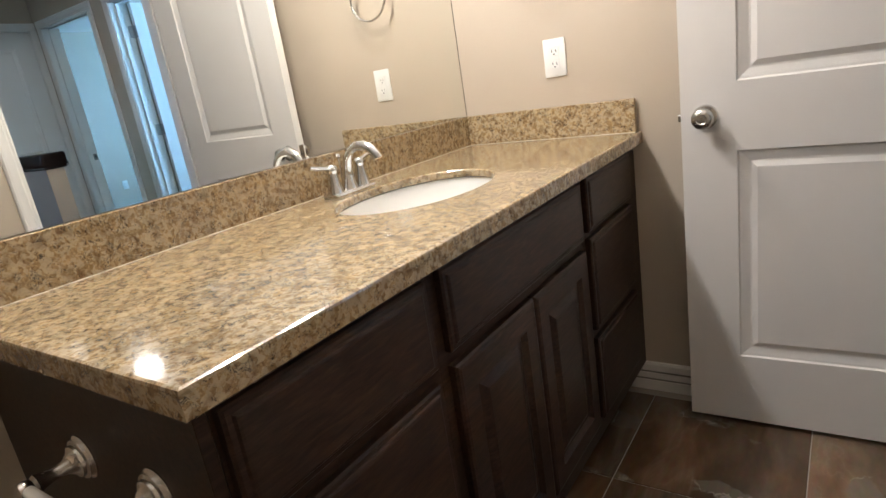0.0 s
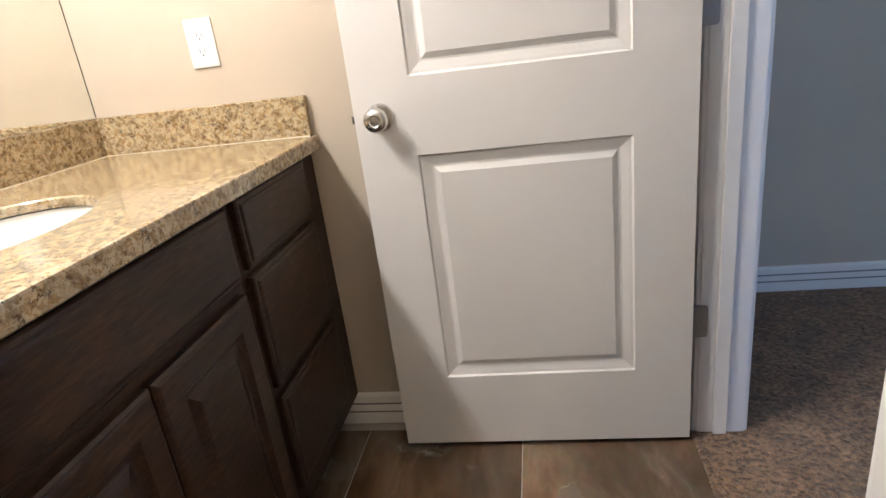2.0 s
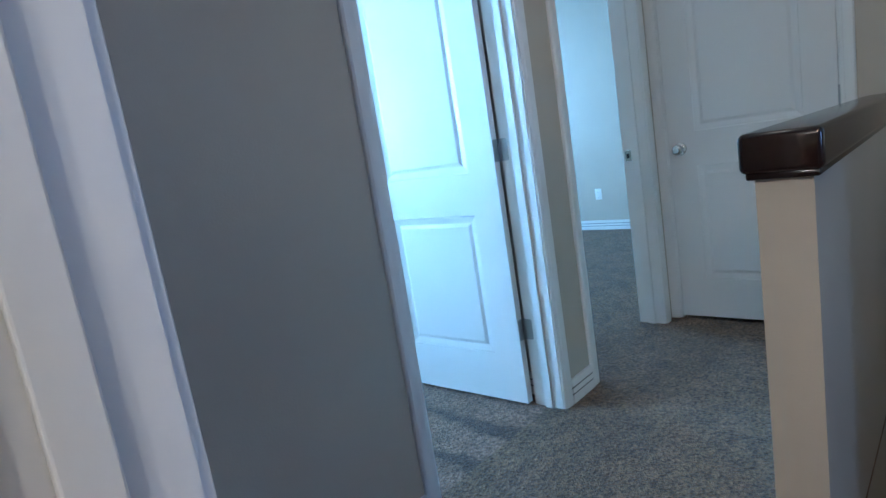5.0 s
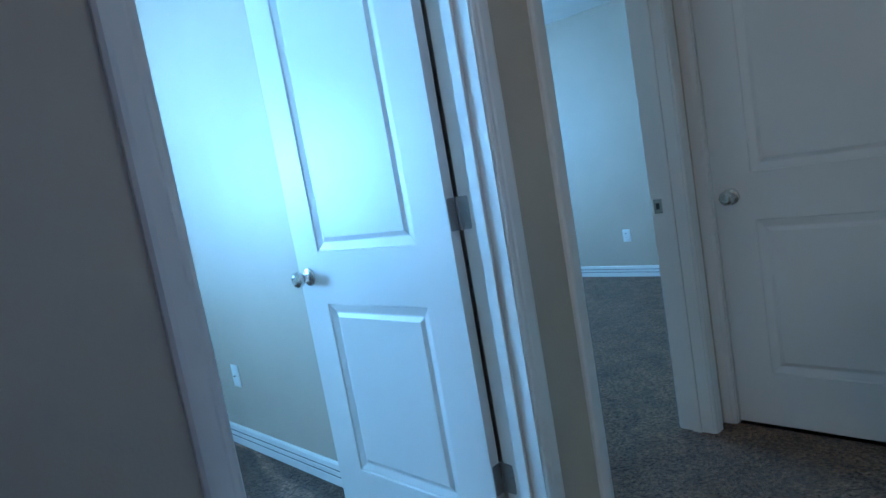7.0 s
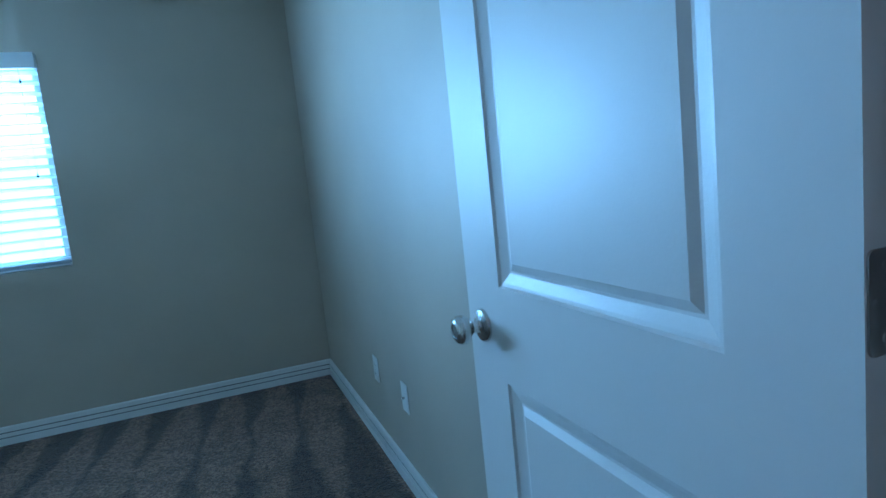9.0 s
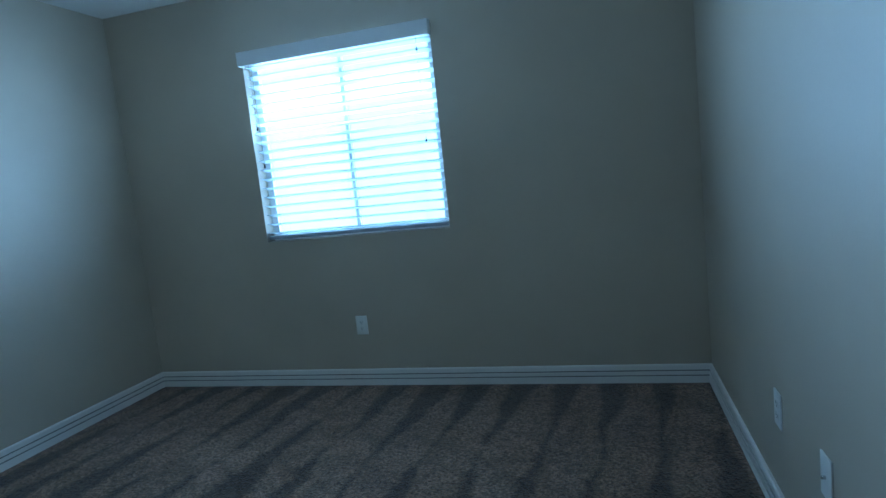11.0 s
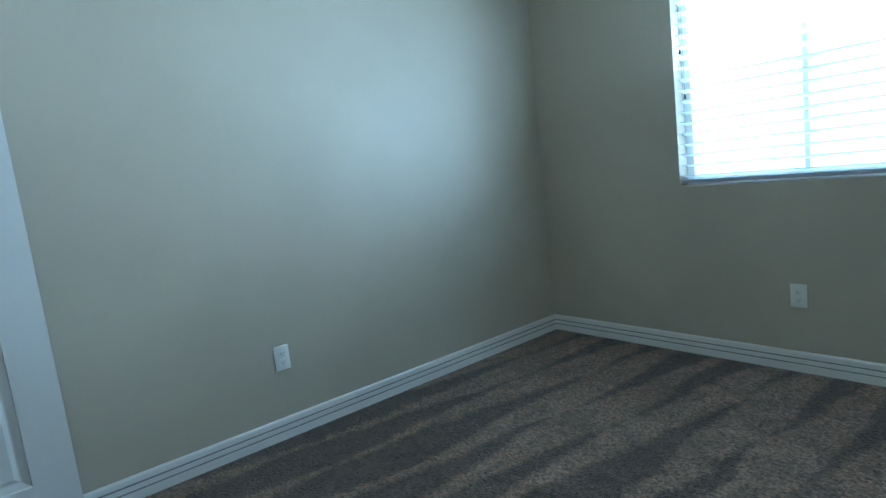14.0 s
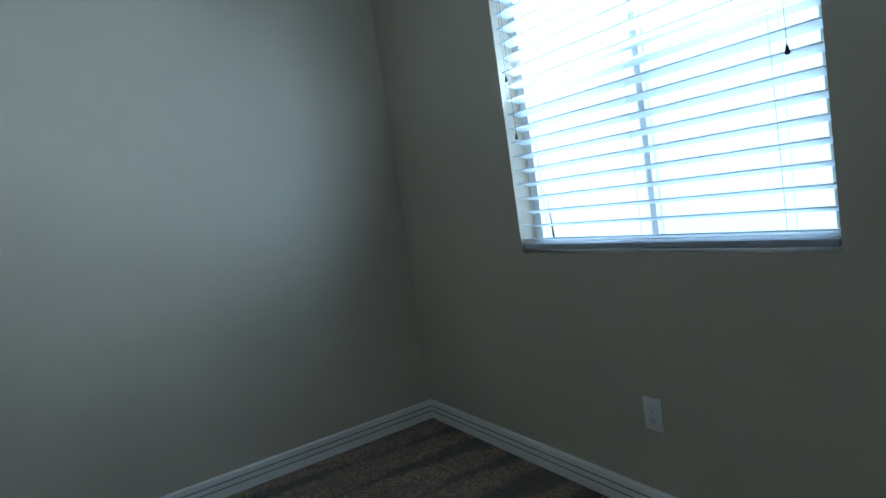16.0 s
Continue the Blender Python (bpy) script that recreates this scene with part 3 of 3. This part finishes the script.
def cabinet(name, y0, y1, label):
    c = thing(name, label, "cabinet", group="vanity cabinets")
    for name, spans in (("back_panel", (0.142, 0.160, y0, y1, 0.10, 0.850)), ("face_frame", (FRONT - 0.020, FRONT, y0, y1, 0.10, 0.850)),
                        ("side_panel", (0.160, FRONT - 0.020, y0, y0 + 0.018, 0.10, 0.755)), ("side_panel", (0.160, FRONT - 0.020, y1 - 0.018, y1, 0.10, 0.755)),
                        ("bottom_panel", (0.160, FRONT - 0.020, y0 + 0.018, y1 - 0.018, 0.10, 0.118)), ("toe_kick", (0.142, 0.655, y0, y1, 0.0, 0.0995))):
        bm = bmesh.new()
        box(bm, *spans)
        part(name, bm, dark_wood, c)
    return c


# the end panel faces the room
bm = bmesh.new()
box(bm, 0.142, FRONT, 0.632, 0.6495, 0.0, 0.850, 0.001, 1)
end_panel = thing("end_panel", "dark-stained wooden end panel of the vanity", "cabinet panel", group="vanity cabinets")
part("panel", bm, dark_wood, end_panel)
south = cabinet("drawer_cabinet", 0.650, 1.0555, "dark-stained wooden vanity unit with three drawers")
for z0, z1 in ((0.685, 0.838), (0.425, 0.660), (0.160, 0.400)):
    drawer_front(south, 0.655, 1.034, z0, z1)
middle = cabinet("sink_cabinet", 1.0565, 1.7215, "dark-stained wooden sink unit with two panelled doors")
drawer_front(middle, 1.078, 1.704, 0.694, 0.842, "false_front")
cabinet_door(middle, 1.078, 1.387, 0.165, 0.668)
cabinet_door(middle, 1.393, 1.702, 0.165, 0.668)
north = cabinet("drawer_cabinet", 1.7225, 2.206, "dark-stained wooden vanity unit with three drawers beside the wall")
for z0, z1 in ((0.703, 0.846), (0.430, 0.686), (0.160, 0.405)):
    drawer_front(north, 1.742, 2.105, z0, z1)

# worktop with an oval cut-out
worktop = thing("countertop", "polished gold and brown speckled granite vanity top", "countertop")
CX, CY, AX, AY = 0.435, 1.475, 0.165, 0.235
x0, x1, y0, y1, zt, zb = 0.142, 0.766, 0.612, 2.2065, 0.889, 0.850


def rim(a):
    dx, dy = math.cos(a), math.sin(a)
    s = min((x1 - CX) / dx if dx > 1e-9 else 9, (x0 - CX) / dx if dx < -1e-9 else 9, (y1 - CY) / dy if dy > 1e-9 else 9, (y0 - CY) / dy if dy < -1e-9 else 9)
    return CX + s * dx, CY + s * dy


angles = sorted([i * math.tau / 72 for i in range(72)] + [math.atan2(y - CY, x - CX) % math.tau for x in (x0, x1) for y in (y0, y1)])
bm = bmesh.new()
loops = []
for a in angles:
    ca, sa = math.cos(a), math.sin(a)
    k = 1 / math.hypot(ca / AX, sa / AY)
    hx, hy = CX + k * ca, CY + k * sa
    rx, ry = rim(a)
    ix = min(max(rx, x0 + 0.004), x1 - 0.005)
    iy = min(max(ry, y0 + 0.005), y1 - 0.004)
    mx, my = min(rx, x1 - 0.0012), max(ry, y0 + 0.0012)
    loops.append([bm.verts.new(v) for v in ((hx, hy, zt - 0.020), (hx, hy, zt - 0.003), (hx + 0.003 * ca, hy + 0.003 * sa, zt), (ix, iy, zt), (mx, my, zt - 0.0015), (rx, ry, zt - 0.005), (rx, ry, zb + 0.004), (ix, iy, zb))])
for a, b in zip(loops, loops[1:] + loops[:1]):
    for i in range(8):
        bm.faces.new((a[i], a[(i + 1) % 8], b[(i + 1) % 8], b[i]))
part("slab", bm, granite, worktop)
bm = bmesh.new()
box(bm, 0.143, 0.163, 0.612, 2.2065, 0.8895, 0.991, 0.002)
part("backsplash", bm, granite, worktop)
bm = bmesh.new()
box(bm, 0.1635, 0.752, 2.1865, 2.2068, 0.8895, 0.991, 0.002)
part("end_splash", bm, granite, worktop)
bm = bmesh.new()
tube(bm, [(0.1635, 0.62, 0.8895), (0.1635, 2.186, 0.8895)], [0.0011, 0.0011], 8)
tube(bm, [(0.1635, 2.1865, 0.8895), (0.75, 2.1865, 0.8895)], [0.0010, 0.0010], 8)
part("caulk_bead", bm, caulk, worktop, "thin pale caulk bead along the splash")

# sink bowl under the cut-out
sink = thing("sink", "white porcelain oval undermount sink", "sink")
bm = bmesh.new()
rings = []
for f, z in ((1.12, 0.8655), (1.03, 0.8655), (1.015, 0.860), (1.0, 0.84), (0.95, 0.795), (0.85, 0.755), (0.65, 0.733), (0.35, 0.725), (0.09, 0.722)):
    rings.append([bm.verts.new((CX + AX * f * math.cos(a), CY + AY * f * math.sin(a), z)) for a in (i * math.tau / 64 for i in range(64))])
for a, b in zip(rings, rings[1:]):
    for i in range(64):
        bm.faces.new((a[i], a[(i + 1) % 64], b[(i + 1) % 64], b[i]))
basin = part("bowl", bm, porcelain, sink, "", True)
thick = basin.modifiers.new("thickness", "SOLIDIFY")
thick.thickness, thick.offset = 0.008, -1
bm = bmesh.new()
lathe(bm, [(0.022, 0), (0.022, 0.004), (0.018, 0.0055), (0.006, 0.0045)], Matrix.Translation((CX, CY, 0.722)))
part("drain", bm, chrome, sink, "chrome drain ring", True)

# faucet
FX, FY, FZ = 0.226, 1.462, 0.889
faucet = thing("faucet", "chrome two-handle bathroom faucet with arched spout", "faucet", Matrix.Translation((FX, FY, FZ)) @ Matrix.Scale(0.94, 4))
bm = bmesh.new()
box(bm, -0.028, 0.028, -0.080, 0.080, 0, 0.012, 0.005, 3)
part("base_plate", bm, chrome, faucet, "", True)
bm = bmesh.new()
arc = [(0, 0, 0.010), (0.001, 0, 0.035), (0.004, 0, 0.065), (0.012, 0, 0.093), (0.028, 0, 0.114), (0.050, 0, 0.125), (0.075, 0, 0.125), (0.098, 0, 0.115), (0.114, 0, 0.098), (0.119, 0, 0.088)]
tube(bm, arc, [(0.025, 0.025), (0.018, 0.018), (0.0135, 0.0145), (0.0115, 0.0135), (0.0105, 0.0138), (0.0095, 0.0142), (0.009, 0.0145), (0.0092, 0.014), (0.0098, 0.013), (0.0098, 0.0125)], 20)
part("spout", bm, chrome, faucet, "", True)
for y, way in ((-0.055, -1), (0.055, 1)):
    bm = bmesh.new()
    lathe(bm, [(0.023, 0.010), (0.021, 0.018), (0.0165, 0.040), (0.0135, 0.062), (0.0135, 0.066), (0.0155, 0.070), (0.0155, 0.078), (0.011, 0.085), (0.004, 0.088)], Matrix.Translation((0, y, 0)), 20)
    handle = part("handle", bm, chrome, faucet, "", True)
    bm = bmesh.new()
    tube(bm, [(0, y, 0.079), (-0.004, y + way * 0.02, 0.081), (-0.008, y + way * 0.045, 0.086), (-0.010, y + way * 0.066, 0.091)], [(0.0075, 0.0075), (0.0065, 0.0055), (0.0075, 0.0048), (0.0065, 0.004)], 12)
    part("lever", bm, chrome, handle, "", True)
bm = bmesh.new()
tube(bm, [(-0.021, 0, 0.010), (-0.021, 0, 0.095)], [0.0025, 0.0025], 10)
lathe(bm, [(0.003, 0), (0.0065, 0.004), (0.0065, 0.009), (0.003, 0.013)], Matrix.Translation((-0.021, 0, 0.095)), 14)
part("lift_rod", bm, chrome, faucet, "", True)

# wall mirror standing on the backsplash
mirror = thing("wall_mirror", "large frameless wall mirror above the vanity", "mirror")
bm = bmesh.new()
box(bm, 0.1455, 0.1515, 0.60, 2.204, 0.9925, 2.02)
part("mirror_glass", bm, mirror_silver, mirror)
# thin black box for the dark seam between mirror and end wall
bm = bmesh.new()
box(bm, 0.142, 0.1518, 2.2042, 2.2065, 0.9925, 2.02)
part("seam_strip", bm, seam_black, mirror, "thin dark seam at the corner")


def outlet(m, slots=True, label="white duplex outlet with a cover plate on a tan wall"):
    """Plate in the local x-z plane, standing out towards local -y."""
    o = thing("wall_outlet", label, "outlet", m, "outlets")
    bm = bmesh.new()
    box(bm, -0.037, 0.037, -0.0055, -0.0002, -0.0585, 0.0585, 0.0022, 2)
    part("cover_plate", bm, plastic, o, "", True)
    if slots:
        for z in (-0.0195, 0.0195):
            bm = bmesh.new()
            box(bm, -0.0165, 0.0165, -0.0072, -0.0056, z - 0.0145, z + 0.0145, 0.0012, 1)
            face = part("receptacle", bm, plastic, o)
            for a, b, c, d in ((-0.0078, -0.0058, z - 0.003, z + 0.006), (0.0058, 0.0078, z - 0.003, z + 0.005), (-0.0022, 0.0022, z - 0.0105, z - 0.0065)):
                bm = bmesh.new()
                box(bm, a, b, -0.0076, -0.0072, c, d)
                part("slot", bm, dark_slot, face)
    else:
        bm = bmesh.new()
        lathe(bm, [(0.0048, 0), (0.0048, 0.008), (0.002, 0.010)], pose(0, -0.0055, 0, 90, 0, 0), 12)
        part("jack", bm, nickel, o)
    return o


Z90 = Matrix.Rotation(radians(90), 4, "Z")
outlet(Matrix.Translation((0.507, 2.208, 1.143)), label="white outlet with a cover plate above the vanity")
outlet(Matrix.Translation((1.739, 6.644, 0.378)), label="white outlet with a cover plate under the window")
outlet(Matrix.Translation((0.216, 4.678, 0.385)) @ Matrix.Rotation(radians(90), 4, "Z"))
outlet(Matrix.Translation((3.703, 5.383, 0.383)) @ Matrix.Rotation(radians(-90), 4, "Z"))
outlet(Matrix.Translation((3.703, 4.962, 0.383)) @ Matrix.Rotation(radians(-90), 4, "Z"), False, "white cable jack plate on a tan wall")
outlet(Matrix.Translation((7.45, 4.717, 0.385)) @ Matrix.Rotation(radians(-90), 4, "Z"))

# towel ring on the end wall
ring = thing("towel_ring", "chrome towel ring hanging on a tan wall", "towel ring", Matrix.Translation((0.475, 2.208, 1.538)))
bm = bmesh.new()
lathe(bm, [(0.026, 0), (0.026, 0.006), (0.019, 0.011), (0.011, 0.014), (0.009, 0.035), (0.012, 0.045), (0.006, 0.050)], pose(0, 0, 0, 90, 0, 0))
part("mount", bm, chrome, ring, "", True)
bm = bmesh.new()
tube(bm, [(0.082 * math.sin(a), -0.041 - 0.006 * (1 - math.cos(a)), -0.082 + 0.082 * math.cos(a)) for a in (i * math.tau / 40 for i in range(41))], [0.0045] * 41, 12)
part("ring", bm, chrome, ring, "", True)

# paper holder on the end of the vanity
holder = thing("toilet_paper_holder", "nickel toilet paper holder on the dark vanity side", "paper holder", Matrix.Translation((0.52, 0.634, 0.712)))
POST = [(0.033, 0), (0.033, 0.004), (0.030, 0.007), (0.029, 0.010), (0.024, 0.012), (0.023, 0.016), (0.017, 0.019), (0.010, 0.028), (0.0085, 0.045), (0.012, 0.060), (0.013, 0.064), (0.010, 0.068), (0.013, 0.076), (0.012, 0.084), (0.005, 0.088)]
for x in (-0.092, 0.092):
    bm = bmesh.new()
    lathe(bm, POST, pose(x, 0, 0, 90, 0, 0))
    part("post", bm, nickel, holder, "", True)
bm = bmesh.new()
tube(bm, [(-0.092, -0.076, 0), (-0.02, -0.076, 0), (-0.018, -0.076, 0), (0.092, -0.076, 0)], [0.008, 0.008, 0.0095, 0.0095], 14)
part("roller", bm, plastic, holder, "", True)

# ---- bedroom windows ----
def window(name, x0, x1, z0, z1, y, label, screen=False):
    """A two-part sliding window in the opening, frame 50 mm wide."""
    w = thing(name, label, "window", kind="structure")
    mid = (x0 + x1) / 2
    for nm, box_at in (("window_frame", [(x0, x0 + 0.045, z0, z1), (x1 - 0.045, x1, z0, z1), (x0 + 0.045, x1 - 0.045, z0, z0 + 0.045), (x0 + 0.045, x1 - 0.045, z1 - 0.045, z1)]), ("meeting_stile", [(mid - 0.013, mid + 0.013, z0 + 0.045, z1 - 0.045)])):
        bm = bmesh.new()
        for a, b, c, d in box_at:
            box(bm, a, b, y, y + 0.035, c, d, 0.003)
        part(nm, bm, vinyl, w)
    for a, b in ((x0 + 0.045, mid - 0.013), (mid + 0.013, x1 - 0.045)):
        bm = bmesh.new()
        box(bm, a, b, y + 0.015, y + 0.019, z0 + 0.045, z1 - 0.045)
        p = part("pane", bm, glass, w, "clear glass pane")
        p.visible_shadow = False
    if screen:
        bm = bmesh.new()
        box(bm, mid + 0.013, x1 - 0.045, y + 0.0365, y + 0.0372, z0 + 0.045, z1 - 0.045)
        part("insect_screen", bm, screen_mesh, w, "fine dark insect screen")
    return w


window("window_1", 1.1725, 2.3565, 0.9305, 2.0595, 6.728, "white vinyl sliding window behind blinds", True)
window("window_2", 5.0005, 6.1995, 0.9475, 2.0595, 6.728, "white vinyl sliding window")
# assumed and out of view; set where little of its light meets the jamb
window("landing_assumed_window", 1.8605, 2.3195, 0.9505, 2.0995, -1.70, "assumed white vinyl sliding window at the landing, out of view")


# unseen window, assumed as an opening for the stairwell lamp
window("stairwell_assumed_window", 3.5005, 4.3995, 0.8005, 1.8995, 0.85, "assumed white vinyl window over the stairs, out of view")


def blinds(x0, x1, z0, z1, y, tilt):
    """Two-inch slats on ladder cords below a valance, bottom rail on the sill."""
    b = thing("window_blinds", "white slatted horizontal blinds, lowered and half open", "blinds")
    bm = bmesh.new()
    box(bm, x0 - 0.004, x1 + 0.006, y - 0.095, y - 0.083, z1 - 0.062, z1 + 0.020, 0.003)
    box(bm, x0 - 0.004, x0 + 0.006, y - 0.083, y - 0.031, z1 - 0.062, z1 + 0.020, 0.002)
    box(bm, x1 - 0.004, x1 + 0.006, y - 0.083, y - 0.031, z1 - 0.062, z1 + 0.020, 0.002)
    part("valance", bm, blind_white, b)
    bm = bmesh.new()
    box(bm, x0 + 0.01, x1 - 0.01, y - 0.033, y + 0.030, z1 - 0.045, z1 - 0.002, 0.003)
    part("head_rail", bm, vinyl, b)
    bm = bmesh.new()
    box(bm, x0 + 0.008, x1 - 0.008, y - 0.031, y + 0.031, z0 + 0.014, z0 + 0.034, 0.002, 2)
    part("bottom_rail", bm, rail_shade, b, "", True)
    bm = bmesh.new()
    rings = []
    for k in range(7):
        u = (k / 6 - 0.5) * 0.062
        crown = 0.0035 * (1 - (u / 0.031) ** 2)
        yy, zz = u * math.cos(tilt) , u * math.sin(tilt) + crown
        rings.append([bm.verts.new((x, yy, zz + dz)) for x in (x0 + 0.008, x1 - 0.008) for dz in (0, -0.0045)])
    for p, q in zip(rings, rings[1:]):
        for i, j in ((0, 2), (2, 3), (3, 1), (1, 0)):
            bm.faces.new((p[i], p[j], q[j], q[i]))
    bm.faces.new([rings[0][i] for i in (0, 2, 3, 1)])
    bm.faces.new([rings[-1][i] for i in (0, 2, 3, 1)])
    slat = mesh_of("slat", bm, slat_vinyl, True)
    count = 19
    for i in range(count):
        s = new("slat", slat)
        s.parent = b
        s.location = (0, y, z0 + 0.052 + i * (z1 - 0.065 - z0 - 0.052) / (count - 1))
    for f in (0.11, 0.5, 0.89):
        bm = bmesh.new()
        for dy in (-0.026, 0.026):
            tube(bm, [(x0 + f * (x1 - x0), y + dy, z0 + 0.02), (x0 + f * (x1 - x0), y + dy, z1 - 0.03)], [0.0009, 0.0009], 6)
        part("ladder_cord", bm, blind_white, b)
    for x, z in ((x0 + 0.035, z0 + 0.69), (x0 + 0.050, z0 + 0.46), (x1 - 0.085, z0 + 0.50), (x1 - 0.085, z1 - 0.125)):
        bm = bmesh.new()
        tube(bm, [(x, y - 0.034, z + 0.02), (x, y - 0.034, z1 - 0.03)], [0.0008, 0.0008], 6)
        lathe(bm, [(0.0025, 0.022), (0.0065, 0.004), (0.0065, 0.0), (0.004, -0.002)], Matrix.Translation((x, y - 0.034, z)), 12)
        part("cord_tassel", bm, dark_slot, b, "small dark pull-cord tassel")
    return b


blinds(1.1735, 2.3555, 0.9305, 2.0585, 6.684, radians(-13))

# ---- frayed carpet edge at the bathroom tiles ----
rng = random.Random(5)
bm = bmesh.new()
rows = []
for k in range(130):
    y = 1.372 + k * 0.757 / 129
    edge = 1.6835 + rng.uniform(-0.003, 0.004)
    rows.append([bm.verts.new(v) for v in ((1.712, y, 0.0015), (1.700, y, 0.006 + rng.uniform(-0.001, 0.0015)), (edge + 0.005, y, 0.0065 + rng.uniform(-0.002, 0.002)), (edge, y, 0.0008))])
for p, q in zip(rows, rows[1:]):
    for i in range(3):
        bm.faces.new((p[i], q[i], q[i + 1], p[i + 1]))
solid("carpet_edge", bm, carpet_hall, "frayed brown carpet edge against the tile floor", "carpet", smooth=True)

# ---- floor tiles ----
PITCH, GAP = 0.457, 0.003
bm = bmesh.new()
box(bm, GAP / 2, PITCH - GAP / 2, GAP / 2, PITCH - GAP / 2, -0.008, 0.0, 0.0012, 1)
tile_mesh = mesh_of("tile", bm, slate_tile)
for i in range(-2, 1):
    for j in range(-7, 1):
        tx, ty = 1.230 + i * PITCH, 1.700 + j * PITCH
        if ty + PITCH > 2.3 or ty < -1.65:
            continue
        t = new("tile", tile_mesh)
        t.parent = floor_bath
        t.location = (tx, ty, 0)
